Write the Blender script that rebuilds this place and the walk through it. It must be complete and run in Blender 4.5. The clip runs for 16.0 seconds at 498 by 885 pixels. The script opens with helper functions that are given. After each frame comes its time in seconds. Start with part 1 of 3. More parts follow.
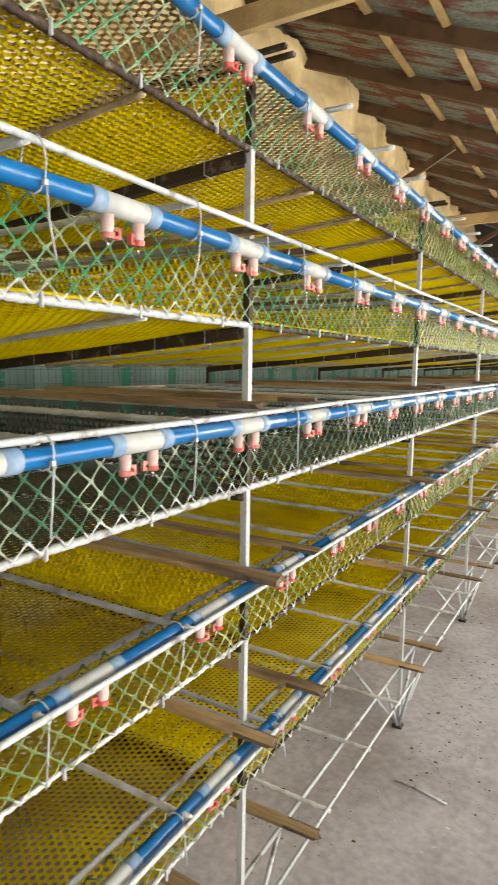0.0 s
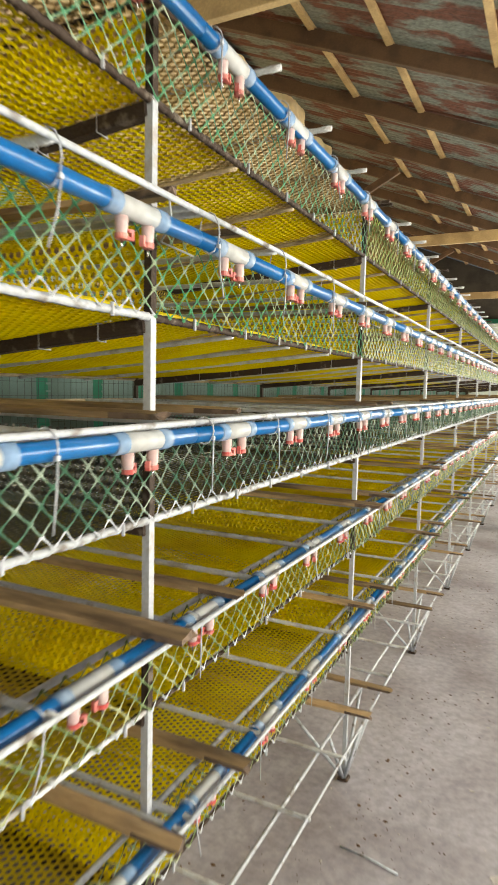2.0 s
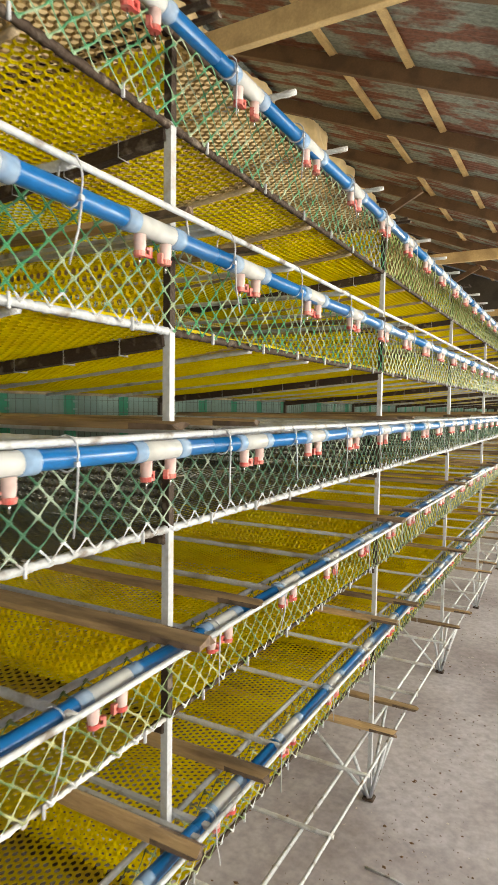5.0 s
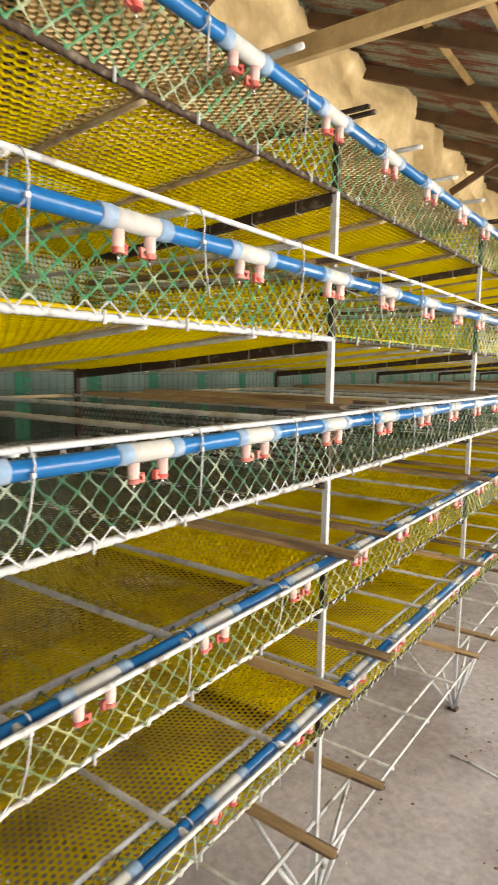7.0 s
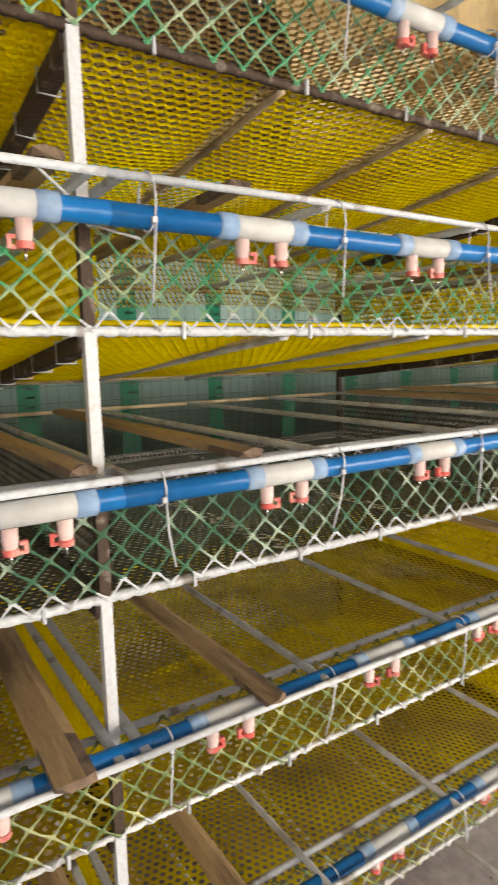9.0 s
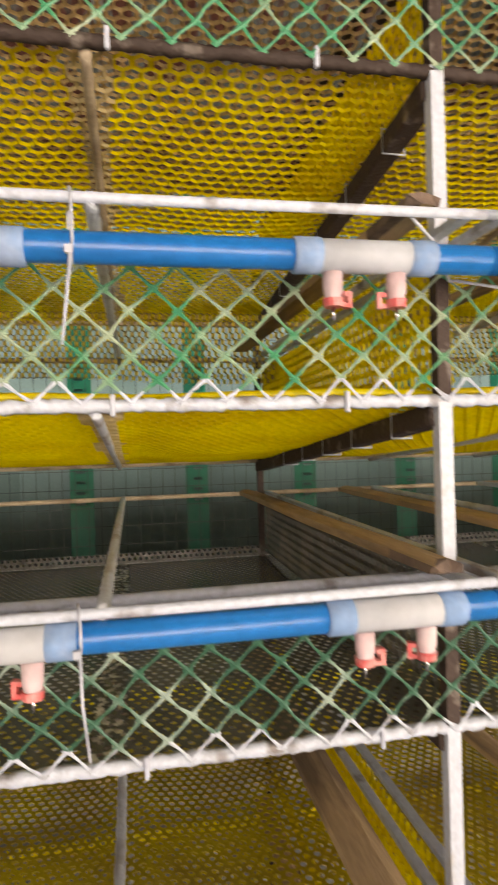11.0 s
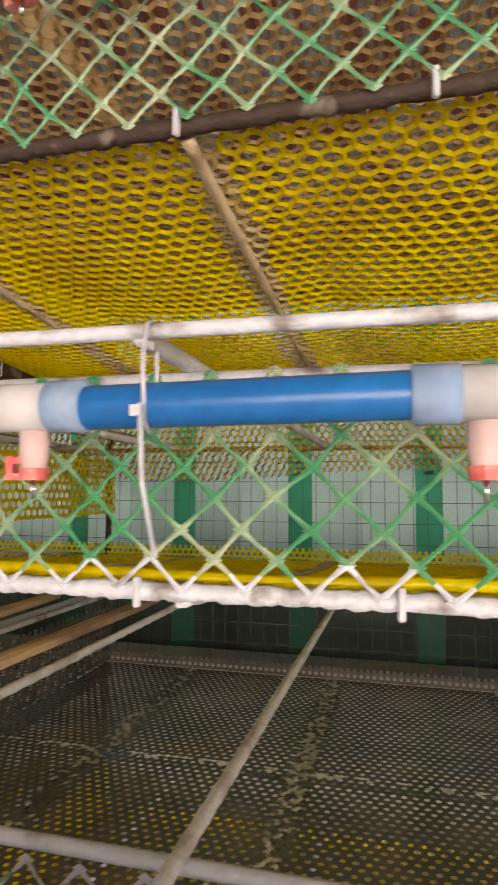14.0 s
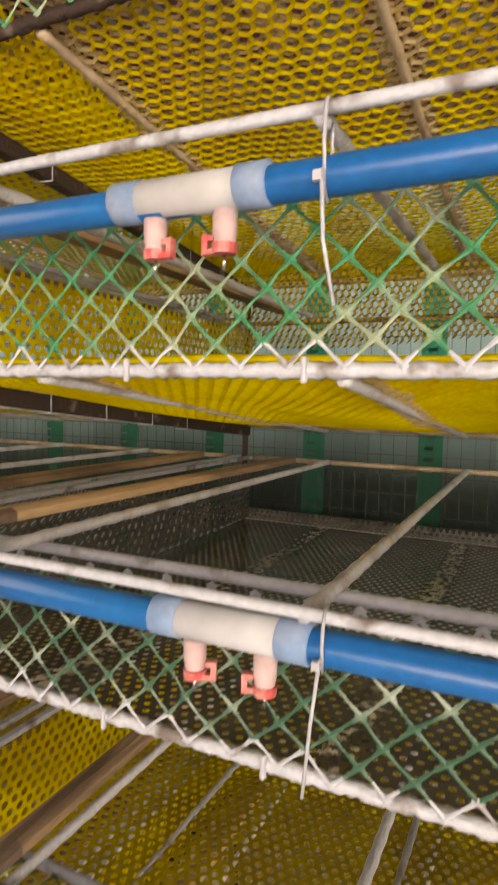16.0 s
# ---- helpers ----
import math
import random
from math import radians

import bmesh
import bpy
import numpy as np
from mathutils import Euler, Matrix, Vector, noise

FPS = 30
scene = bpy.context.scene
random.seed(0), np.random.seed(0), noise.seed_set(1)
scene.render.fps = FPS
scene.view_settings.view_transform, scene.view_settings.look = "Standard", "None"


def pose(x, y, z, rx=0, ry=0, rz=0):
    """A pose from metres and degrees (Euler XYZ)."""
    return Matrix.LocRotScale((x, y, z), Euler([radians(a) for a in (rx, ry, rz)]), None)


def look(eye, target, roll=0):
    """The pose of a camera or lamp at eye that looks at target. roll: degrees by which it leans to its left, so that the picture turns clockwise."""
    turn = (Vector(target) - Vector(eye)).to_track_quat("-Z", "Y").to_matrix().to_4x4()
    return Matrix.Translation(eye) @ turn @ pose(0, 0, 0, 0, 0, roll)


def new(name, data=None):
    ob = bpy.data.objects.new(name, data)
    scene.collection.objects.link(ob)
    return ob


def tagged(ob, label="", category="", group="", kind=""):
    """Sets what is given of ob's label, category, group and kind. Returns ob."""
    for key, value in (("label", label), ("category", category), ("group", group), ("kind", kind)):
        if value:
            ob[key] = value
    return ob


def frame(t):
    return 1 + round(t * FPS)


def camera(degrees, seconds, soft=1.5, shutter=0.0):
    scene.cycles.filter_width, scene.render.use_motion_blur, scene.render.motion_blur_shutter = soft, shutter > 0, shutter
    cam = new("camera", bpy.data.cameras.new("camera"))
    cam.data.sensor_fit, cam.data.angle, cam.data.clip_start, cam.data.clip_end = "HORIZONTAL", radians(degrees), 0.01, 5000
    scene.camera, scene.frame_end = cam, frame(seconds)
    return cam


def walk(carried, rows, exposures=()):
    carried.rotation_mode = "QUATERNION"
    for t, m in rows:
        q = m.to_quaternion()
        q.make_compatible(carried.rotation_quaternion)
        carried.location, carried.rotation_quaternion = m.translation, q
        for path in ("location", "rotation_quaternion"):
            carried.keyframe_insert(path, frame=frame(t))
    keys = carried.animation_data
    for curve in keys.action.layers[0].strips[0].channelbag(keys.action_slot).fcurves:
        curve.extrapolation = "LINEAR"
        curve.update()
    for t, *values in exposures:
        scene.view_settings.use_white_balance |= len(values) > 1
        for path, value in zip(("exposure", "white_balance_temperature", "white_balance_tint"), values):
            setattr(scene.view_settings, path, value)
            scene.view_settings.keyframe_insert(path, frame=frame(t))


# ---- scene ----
cam = camera(44.5, 16.0, soft=0.8, shutter=0.5)
PATH = [
    (0, (0.644, -1.064, 1.427), (-0.375, 0.638, 1.174), 0.8),
    (0.5, (0.654, -1.052, 1.431), (-0.261, 0.711, 1.195), 1.1),
    (1, (0.651, -1.045, 1.434), (-0.204, 0.748, 1.207), 1.2),
    (1.5, (0.646, -1.044, 1.436), (-0.179, 0.764, 1.214), 1.3),
    (2, (0.591, -0.822, 1.396), (-0.293, 0.963, 1.216), 1.3),
    (2.5, (0.546, -0.661, 1.397), (-0.386, 1.099, 1.213), 1.3),
    (3, (0.523, -0.570, 1.387), (-0.436, 1.178, 1.238), 0.8),
    (3.2, (0.530, -0.561, 1.386), (-0.448, 1.179, 1.252), 0.7),
    (5.3, (0.627, -0.892, 1.382), (-0.337, 0.856, 1.265), 0.8),
    (5.5, (0.633, -0.931, 1.391), (-0.346, 0.807, 1.249), 1.0),
    (6, (0.655, -1.092, 1.427), (-0.338, 0.631, 1.217), 0.9),
    (6.5, (0.660, -1.169, 1.426), (-0.410, 0.507, 1.207), 0.8),
    (7, (0.694, -1.300, 1.439), (-0.459, 0.315, 1.191), 0.9),
    (7.5, (0.706, -1.323, 1.492), (-0.565, 0.182, 1.144), 0.2),
    (8, (0.723, -1.389, 1.493), (-0.660, 0.010, 1.135), -0.3),
    (8.2, (0.735, -1.423, 1.492), (-0.706, -0.081, 1.143), -0.6),
    (10.3, (0.638, -1.453, 1.436), (-1.269, -0.858, 1.337), -1.8),
    (10.5, (0.617, -1.475, 1.445), (-1.308, -0.938, 1.374), -1.9),
    (11, (0.576, -1.512, 1.471), (-1.389, -1.139, 1.463), -1.6),
    (11.5, (0.531, -1.549, 1.496), (-1.461, -1.369, 1.552), -0.8),
    (12, (0.457, -1.594, 1.518), (-1.539, -1.573, 1.638), -0.7),
    (12.5, (0.411, -1.607, 1.551), (-1.580, -1.706, 1.705), -0.4),
    (13, (0.380, -1.623, 1.555), (-1.599, -1.852, 1.726), -0.1),
    (13.5, (0.376, -1.666, 1.564), (-1.580, -2.045, 1.740), 0.3),
    (14, (0.401, -1.719, 1.575), (-1.531, -2.213, 1.736), 0.3),
    (14.5, (0.416, -1.744, 1.569), (-1.490, -2.336, 1.702), 0.3),
    (15, (0.431, -1.746, 1.549), (-1.433, -2.469, 1.602), 0.8),
    (15.5, (0.441, -1.735, 1.517), (-1.396, -2.524, 1.472), 1.0),
    (16, (0.462, -1.729, 1.481), (-1.339, -2.587, 1.343), 1.3),
]
walk(cam, [(t, look(eye, target, roll)) for t, eye, target, roll in PATH],
     [(0.0, 0.25, 7000, 4), (1.5, 0.2, 6900, 3), (3.0, 0.25, 7500, 5), (5.5, 0.25, 7200, 4), (6.5, 0.45, 7400, 6), (7.0, 0.42, 7500, 8), (8.0, 0.15, 7400, 8), (10.0, 0.27, 7300, 15), (13.0, 0.26, 7500, 20), (14.5, 0.3, 7700, 22), (16.0, 0.24, 7900, 20)])

# ---- light ----
world = bpy.data.worlds.new("sky")
scene.world = world
world.use_nodes = True
wt = world.node_tree
sky = wt.nodes.new("ShaderNodeTexSky")
sky.sky_type, sky.sun_disc = "NISHITA", False
sky.sun_elevation, sky.sun_rotation = radians(55), radians(120)
wt.nodes["Background"].inputs["Strength"].default_value = 0.045
wt.links.new(sky.outputs[0], wt.nodes["Background"].inputs["Color"])
sun = new("sun", bpy.data.lights.new("sun", "SUN"))
sun.data.energy, sun.data.angle, sun.data.color = 3.0, radians(0.5), (1.0, 0.95, 0.88)
sun.matrix_world = look((6, -4, 12), (0, 0, 0))
scene.view_settings.exposure = 0.0


def area_lamp(name, m, sx, sy, watts, colour=(0.95, 0.98, 1.0)):
    """A rectangular area lamp, for daylight at an opening and for added fill."""
    lamp = new(name, bpy.data.lights.new(name, "AREA"))
    lamp.data.shape, lamp.data.size, lamp.data.size_y = "RECTANGLE", sx, sy
    lamp.data.energy, lamp.data.color = watts, colour
    lamp.matrix_world = m
    return lamp


area_lamp("side_opening_light", look((3.35, 5.0, 1.5), (0, 5.0, 1.62)), 15, 1.4, 560, (1.0, 0.93, 0.82))
# added fill light; the near end wall has no opening
area_lamp("near_end_fill_light", look((0.9, -5.9, 2.0), (0.3, 0, 1.2)), 4.5, 2.2, 62, (1.0, 0.93, 0.82))
area_lamp("far_end_opening_light", look((1.6, 13.9, 1.3), (1.4, 0, 0.6)), 3.2, 2.0, 260, (1.0, 0.97, 0.92))
area_lamp("back_opening_light", look((-2.1, 4.0, 2.0), (-1.2, 4.0, 1.75)), 18, 0.5, 130, (0.95, 1.0, 0.98))


# ---- materials ----
def shader(name, colour, rough=0.5, metal=0.0, other=None, scale=8.0, amount=0.5, bump=0.0, bump_scale=60.0,
           spread=0.08, alpha_mix=0.0, coords="Object", low=0.45, high=0.62, thin=0.0, grains=(0.88, 1.1), stretch=(1, 1, 1)):
    """A surface of one colour, worn to another in patches, with fine grain and relief; spread varies it from object to object."""
    m = bpy.data.materials.new(name)
    m.use_nodes = True
    nt = m.node_tree
    n, l = nt.nodes, nt.links
    bsdf = n["Principled BSDF"]
    tc = n.new("ShaderNodeTexCoord")
    info = n.new("ShaderNodeObjectInfo")
    add = n.new("ShaderNodeVectorMath")
    add.operation = "MULTIPLY_ADD"
    add.inputs[1].default_value = stretch
    comb = n.new("ShaderNodeCombineXYZ")
    mul = n.new("ShaderNodeMath")
    mul.operation, mul.inputs[1].default_value = "MULTIPLY", 37.0
    l.new(info.outputs["Random"], mul.inputs[0])
    for k in range(3):
        l.new(mul.outputs[0], comb.inputs[k])
    l.new(tc.outputs[coords], add.inputs[0])
    l.new(comb.outputs[0], add.inputs[2])
    big = n.new("ShaderNodeTexNoise")
    big.inputs["Scale"].default_value, big.inputs["Detail"].default_value = scale, 6
    l.new(add.outputs[0], big.inputs["Vector"])
    ramp = n.new("ShaderNodeValToRGB")
    ramp.color_ramp.elements[0].position, ramp.color_ramp.elements[1].position = low, high
    l.new(big.outputs["Fac"], ramp.inputs[0])
    fac = n.new("ShaderNodeMath")
    fac.operation, fac.inputs[1].default_value = "MULTIPLY", amount
    l.new(ramp.outputs[0], fac.inputs[0])
    mix = n.new("ShaderNodeMix")
    mix.data_type = "RGBA"
    mix.inputs[6].default_value = (*colour, 1)
    mix.inputs[7].default_value = (*(other or [c * 0.6 for c in colour]), 1)
    l.new(fac.outputs[0], mix.inputs[0])
    fine = n.new("ShaderNodeTexNoise")
    fine.inputs["Scale"].default_value, fine.inputs["Detail"].default_value = bump_scale, 4
    l.new(add.outputs[0], fine.inputs["Vector"])
    hsv = n.new("ShaderNodeHueSaturation")
    rng = n.new("ShaderNodeMapRange")
    rng.inputs["To Min"].default_value, rng.inputs["To Max"].default_value = 1 - spread, 1 + spread
    l.new(info.outputs["Random"], rng.inputs["Value"])
    grain = n.new("ShaderNodeMapRange")
    grain.inputs["From Min"].default_value, grain.inputs["From Max"].default_value = 0.3, 0.7
    grain.inputs["To Min"].default_value, grain.inputs["To Max"].default_value = grains
    l.new(fine.outputs["Fac"], grain.inputs["Value"])
    val = n.new("ShaderNodeMath")
    val.operation = "MULTIPLY"
    l.new(rng.outputs[0], val.inputs[0])
    l.new(grain.outputs[0], val.inputs[1])
    l.new(val.outputs[0], hsv.inputs["Value"])
    l.new(mix.outputs[2], hsv.inputs["Color"])
    l.new(hsv.outputs[0], bsdf.inputs["Base Color"])
    bsdf.inputs["Roughness"].default_value, bsdf.inputs["Metallic"].default_value = rough, metal
    if bump:
        b = n.new("ShaderNodeBump")
        b.inputs["Strength"].default_value, b.inputs["Distance"].default_value = bump, 0.004
        l.new(fine.outputs["Fac"], b.inputs["Height"])
        l.new(b.outputs[0], bsdf.inputs["Normal"])
    if alpha_mix:
        bsdf.inputs["Transmission Weight"].default_value = alpha_mix
        bsdf.inputs["IOR"].default_value = 1.15
    if thin:
        tr = n.new("ShaderNodeBsdfTranslucent")
        ms = n.new("ShaderNodeMixShader")
        ms.inputs[0].default_value = thin
        l.new(hsv.outputs[0], tr.inputs["Color"])
        l.new(bsdf.outputs[0], ms.inputs[1])
        l.new(tr.outputs[0], ms.inputs[2])
        l.new(ms.outputs[0], n["Material Output"].inputs["Surface"])
    return m


WHITE = shader("white_painted_steel", (0.5, 0.54, 0.61), 0.45, 0, (0.14, 0.105, 0.08), 22, 0.85, 0.4, 140, 0.08, low=0.56, high=0.67)
POSTPAINT = shader("white_post_paint", (0.5, 0.535, 0.6), 0.45, 0, (0.4, 0.35, 0.3), 26, 0.6, 0.3, 140, 0.05, low=0.56, high=0.67)
RIBBED = shader("painted_ribbed_bar", (0.6, 0.63, 0.68), 0.55, 0, (0.26, 0.21, 0.16), 18, 0.6, 0.6, 220, 0.15, low=0.5, high=0.66)
GREYBAR = shader("weathered_bar", (0.46, 0.37, 0.25), 0.6, 0, (0.22, 0.16, 0.1), 16, 0.8, 0.5, 180, 0.2)
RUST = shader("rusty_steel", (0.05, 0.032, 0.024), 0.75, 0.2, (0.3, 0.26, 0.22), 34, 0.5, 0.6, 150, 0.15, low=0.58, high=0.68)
BLUE = shader("blue_pvc", (0.0003, 0.115, 0.37), 0.3, 0, (0.002, 0.15, 0.45), 5, 0.6, 0.05, 90, 0.06)
CLEAR = shader("milky_plastic", (0.6, 0.63, 0.66), 0.2, 0, (0.64, 0.64, 0.63), 7, 0.5, 0.03, 40, 0.06, 0.25)
SLEEVE = shader("bluish_milky_plastic", (0.27, 0.42, 0.66), 0.26, 0, (0.4, 0.5, 0.66), 32, 0.7, 0.05, 90, 0.06, 0.25)
NIPPLE = shader("pinkish_plastic", (0.72, 0.53, 0.54), 0.35, 0, (0.7, 0.6, 0.6), 30, 0.6, 0.0, 90, 0.12, 0.15)
RED = shader("red_plastic", (0.55, 0.09, 0.085), 0.34, 0, (0.64, 0.3, 0.27), 60, 0.8, 0.0, 90, 0.2)
STEEL = shader("steel_pin", (0.6, 0.6, 0.6), 0.25, 1.0)
GREEN = shader("green_plastic_net", (0.04, 0.24, 0.11), 0.4, 0, (0.4, 0.43, 0.31), 13, 0.75, 0.1, 90, 0.1, low=0.47, high=0.6)
DKGREEN = shader("dark_green_net", (0.035, 0.12, 0.07), 0.4, 0, (0.42, 0.5, 0.42), 14, 0.7, 0.1, 90, 0.1, low=0.5, high=0.6)
OLIVE = shader("olive_green_net", (0.1, 0.16, 0.045), 0.45, 0, (0.45, 0.46, 0.26), 14, 0.7, 0.1, 90, 0.1, low=0.5, high=0.6)
YELLOW = shader("yellow_plastic_net", (0.88, 0.77, 0.003), 0.38, 0, (0.76, 0.6, 0.006), 7, 0.7, 0.1, 120, 0.06, thin=0.5)
DUSTYNET = shader("dusty_yellow_net", (0.5, 0.38, 0.03), 0.5, 0, (0.36, 0.26, 0.07), 9, 0.8, 0.1, 120, 0.08, thin=0.35)
DUSTPALE = shader("pale_dusty_net", (0.62, 0.5, 0.25), 0.6, 0, (0.5, 0.36, 0.08), 25, 0.7, 0.1, 120, 0.05, thin=0.3)
DIRTYNET = shader("soiled_yellow_net", (0.72, 0.58, 0.012), 0.45, 0, (0.5, 0.36, 0.03), 6, 0.9, 0.2, 120, 0.05, low=0.42, high=0.6, thin=0.25)
# hazy look of the far fronts, put into a paler green and thick strands
FARGREEN = shader("far_haze_green_net", (0.2, 0.29, 0.07), 0.45, 0, (0.46, 0.48, 0.26), 14, 0.6, 0.1, 90, 0.1, thin=0.3)
DARKCRUST = shader("dark_brown_crust", (0.1, 0.085, 0.075), 0.95, 0, (0.2, 0.17, 0.15), 3, 0.8, 0.8, 60, 0.0, grains=(0.6, 1.2))
# bright specks of lit, dusty strands over the bars, put into the colour
FLECKED = shader("flecked_black_net", (0.78, 0.77, 0.73), 0.3, 0, (0.45, 0.43, 0.4), 60, 0.7, 0.2, 120, 0.0)
TANNET = shader("tan_plastic_net", (0.64, 0.47, 0.22), 0.5, 0, (0.34, 0.23, 0.1), 8, 0.7, 0.1, 120, 0.06, thin=0.3)
BLACKNET = shader("black_plastic_net", (0.075, 0.074, 0.066), 0.24, 0, (0.13, 0.12, 0.1), 9, 0.7, 0.1, 120, 0.1)
WOOD = shader("weathered_lath", (0.42, 0.295, 0.165), 0.78, 0, (0.14, 0.095, 0.06), 12, 0.9, 0.5, 130, 0.32, stretch=(0.3, 2, 2))
BARK = shader("dark_lath_end", (0.16, 0.11, 0.08), 0.85, 0, (0.07, 0.05, 0.04), 40, 0.9, 0.7, 160, 0.2)
TIE = shader("white_nylon", (0.47, 0.5, 0.57), 0.4, 0, (0.4, 0.41, 0.44), 20, 0.4)
BROWN = shader("dark_timber", (0.13, 0.072, 0.036), 0.75, 0, (0.07, 0.038, 0.02), 5, 0.8, 0.4, 70, 0.15)
PALE = shader("pale_timber", (0.46, 0.32, 0.15), 0.7, 0, (0.28, 0.18, 0.08), 5, 0.7, 0.4, 70, 0.12)
ROOF = shader("rusted_roof_sheet", (0.2, 0.22, 0.2), 0.6, 0.1, (0.15, 0.05, 0.03), 3.2, 0.95, 0.2, 40, 0.2, low=0.47, high=0.55, grains=(0.6, 1.25), stretch=(0.7, 2.0, 1))
TARP = shader("beige_tarp", (0.74, 0.58, 0.34), 0.36, 0, (0.5, 0.37, 0.19), 1.6, 0.7, 0.6, 12, 0.05)
FLOOR = shader("worn_concrete_floor", (0.44, 0.425, 0.485), 0.74, 0, (0.24, 0.21, 0.23), 1.7, 0.85, 0.35, 38, 0.0, low=0.43, high=0.68, grains=(0.78, 1.1))
CEMENT = shader("cement_wall", (0.31, 0.315, 0.31), 0.85, 0, (0.22, 0.22, 0.21), 3, 0.7, 0.4, 50, 0.05)
CEMENTLIGHT = shader("dried_lime", (0.6, 0.57, 0.55), 0.85, 0, (0.42, 0.38, 0.37), 30, 0.8, 0.3, 80)
SLEEVEGREY = shader("pale_grey_plastic", (0.5, 0.52, 0.53), 0.35, 0, (0.4, 0.4, 0.4), 6, 0.6, 0.1, 60)
DARKWALL = shader("dark_boarding", (0.06, 0.05, 0.04), 0.85, 0, (0.03, 0.025, 0.02), 3, 0.7, 0.3, 40, 0.2)
SACK = shader("pale_sack_cloth", (0.22, 0.3, 0.28), 0.6, 0, (0.14, 0.2, 0.18), 2.5, 0.8, 0.25, 300, 0.08, thin=0.9)
PALEWALL = shader("pale_painted_wall", (0.6, 0.66, 0.6), 0.7, 0, (0.42, 0.46, 0.4), 2, 0.7, 0.2, 40, 0.05)
WIRE = shader("dark_wire", (0.06, 0.07, 0.065), 0.6, 0.3)
SACKBAND = shader("green_sack_print", (0.015, 0.17, 0.1), 0.5, 0, (0.02, 0.23, 0.14), 6, 0.6, 0.2, 300, 0.08, thin=0.6)


# ---- mesh helpers ----
def part(name, mesh, material, parent, label="", m=None):
    """Links a mesh as one object under a thing."""
    if material is not None and not mesh.materials:
        mesh.materials.append(material)
    ob = new(name, mesh)
    if parent is not None:
        ob.parent = parent
    if m is not None:
        ob.matrix_basis = m
    if label:
        ob["label"] = label
    return ob


def thing(name, label, category, group="", kind=""):
    return tagged(new(name), label, category, group, kind)


def data(name, verts, faces, smooth=False):
    me = bpy.data.meshes.new(name)
    me.from_pydata([tuple(v) for v in verts], [], faces)
    me.update()
    if smooth:
        me.polygons.foreach_set("use_smooth", [True] * len(me.polygons))
    return me


def copied(me, material):
    c = me.copy()
    c.materials.clear()
    c.materials.append(material)
    return c


def box(name, x0, x1, y0, y1, z0, z1, bevel=0.0):
    bm = bmesh.new()
    bmesh.ops.create_cube(bm, size=1)
    bmesh.ops.scale(bm, vec=(x1 - x0, y1 - y0, z1 - z0), verts=bm.verts)
    bmesh.ops.translate(bm, vec=((x0 + x1) / 2, (y0 + y1) / 2, (z0 + z1) / 2), verts=bm.verts)
    if bevel:
        bmesh.ops.bevel(bm, geom=list(bm.edges), offset=bevel, segments=1, affect="EDGES")
    me = bpy.data.meshes.new(name)
    bm.to_mesh(me)
    bm.free()
    return me


def tube(name, points, radii, sides=10, smooth=True):
    """A round bar along a line of points."""
    pts = [Vector(p) for p in points]
    if not isinstance(radii, (list, tuple)):
        radii = [radii] * len(pts)
    verts, faces = [], []
    for i, p in enumerate(pts):
        d = (pts[min(i + 1, len(pts) - 1)] - pts[max(i - 1, 0)]).normalized()
        a = d.cross(Vector((0, 0, 1)) if abs(d.z) < 0.9 else Vector((1, 0, 0))).normalized()
        b = d.cross(a)
        for k in range(sides):
            w = 2 * math.pi * k / sides
            verts.append(p + radii[i] * (math.cos(w) * a + math.sin(w) * b))
    for i in range(len(pts) - 1):
        for k in range(sides):
            j = (k + 1) % sides
            faces.append((i * sides + k, i * sides + j, (i + 1) * sides + j, (i + 1) * sides + k))
    faces.append(tuple(range(sides - 1, -1, -1)))
    faces.append(tuple((len(pts) - 1) * sides + k for k in range(sides)))
    return data(name, verts, faces, smooth)


def rebar(name, length, r, axis, wobble=0.0, seed=0):
    """A deformed steel bar with raised ribs, from 0 to length."""
    n = max(int(length / 0.018), 2)
    pts, rad = [], []
    for i in range(n + 1):
        s = length * i / n
        o = wobble * math.sin(3.1 * s / length + seed)
        pts.append((s, o, 0) if axis == "x" else (o, s, 0))
        rad.append(r * (1.1 if i % 2 else 0.93))
    return tube(name, pts, rad, 6)


def strands(name, segs, w, h, sides, z=None, taper=1.0):
    """Net of plastic strands: segs are pairs of points; w across, h deep, taper at the second point."""
    segs = np.array(segs, float)
    a, b = segs[:, 0], segs[:, 1]
    d = b - a
    d /= np.linalg.norm(d, axis=1)[:, None]
    up = np.tile(np.array(z or (0, 0, 1.0)), (len(d), 1))
    s = np.cross(d, up)
    s /= np.linalg.norm(s, axis=1)[:, None]
    if sides == 2:
        ring = [s * w / 2, -s * w / 2]
    elif sides == 3:
        ring = [s * w / 2 + up * h / 2, -s * w / 2 + up * h / 2, -up * h / 2]
    else:
        ring = [s * w / 2, up * h / 2, -s * w / 2, -up * h / 2]
    k = len(ring)
    verts = np.concatenate([np.stack([a + r for r in ring], 1), np.stack([b + r * taper for r in ring], 1)], 1).reshape(-1, 3)
    faces = []
    for i in range(len(segs)):
        o = i * 2 * k
        if sides == 2:
            faces.append((o, o + 1, o + 3, o + 2))
        else:
            for q in range(k):
                e = (q + 1) % k
                faces.append((o + q, o + e, o + k + e, o + k + q))
    return data(name, verts.tolist(), faces)


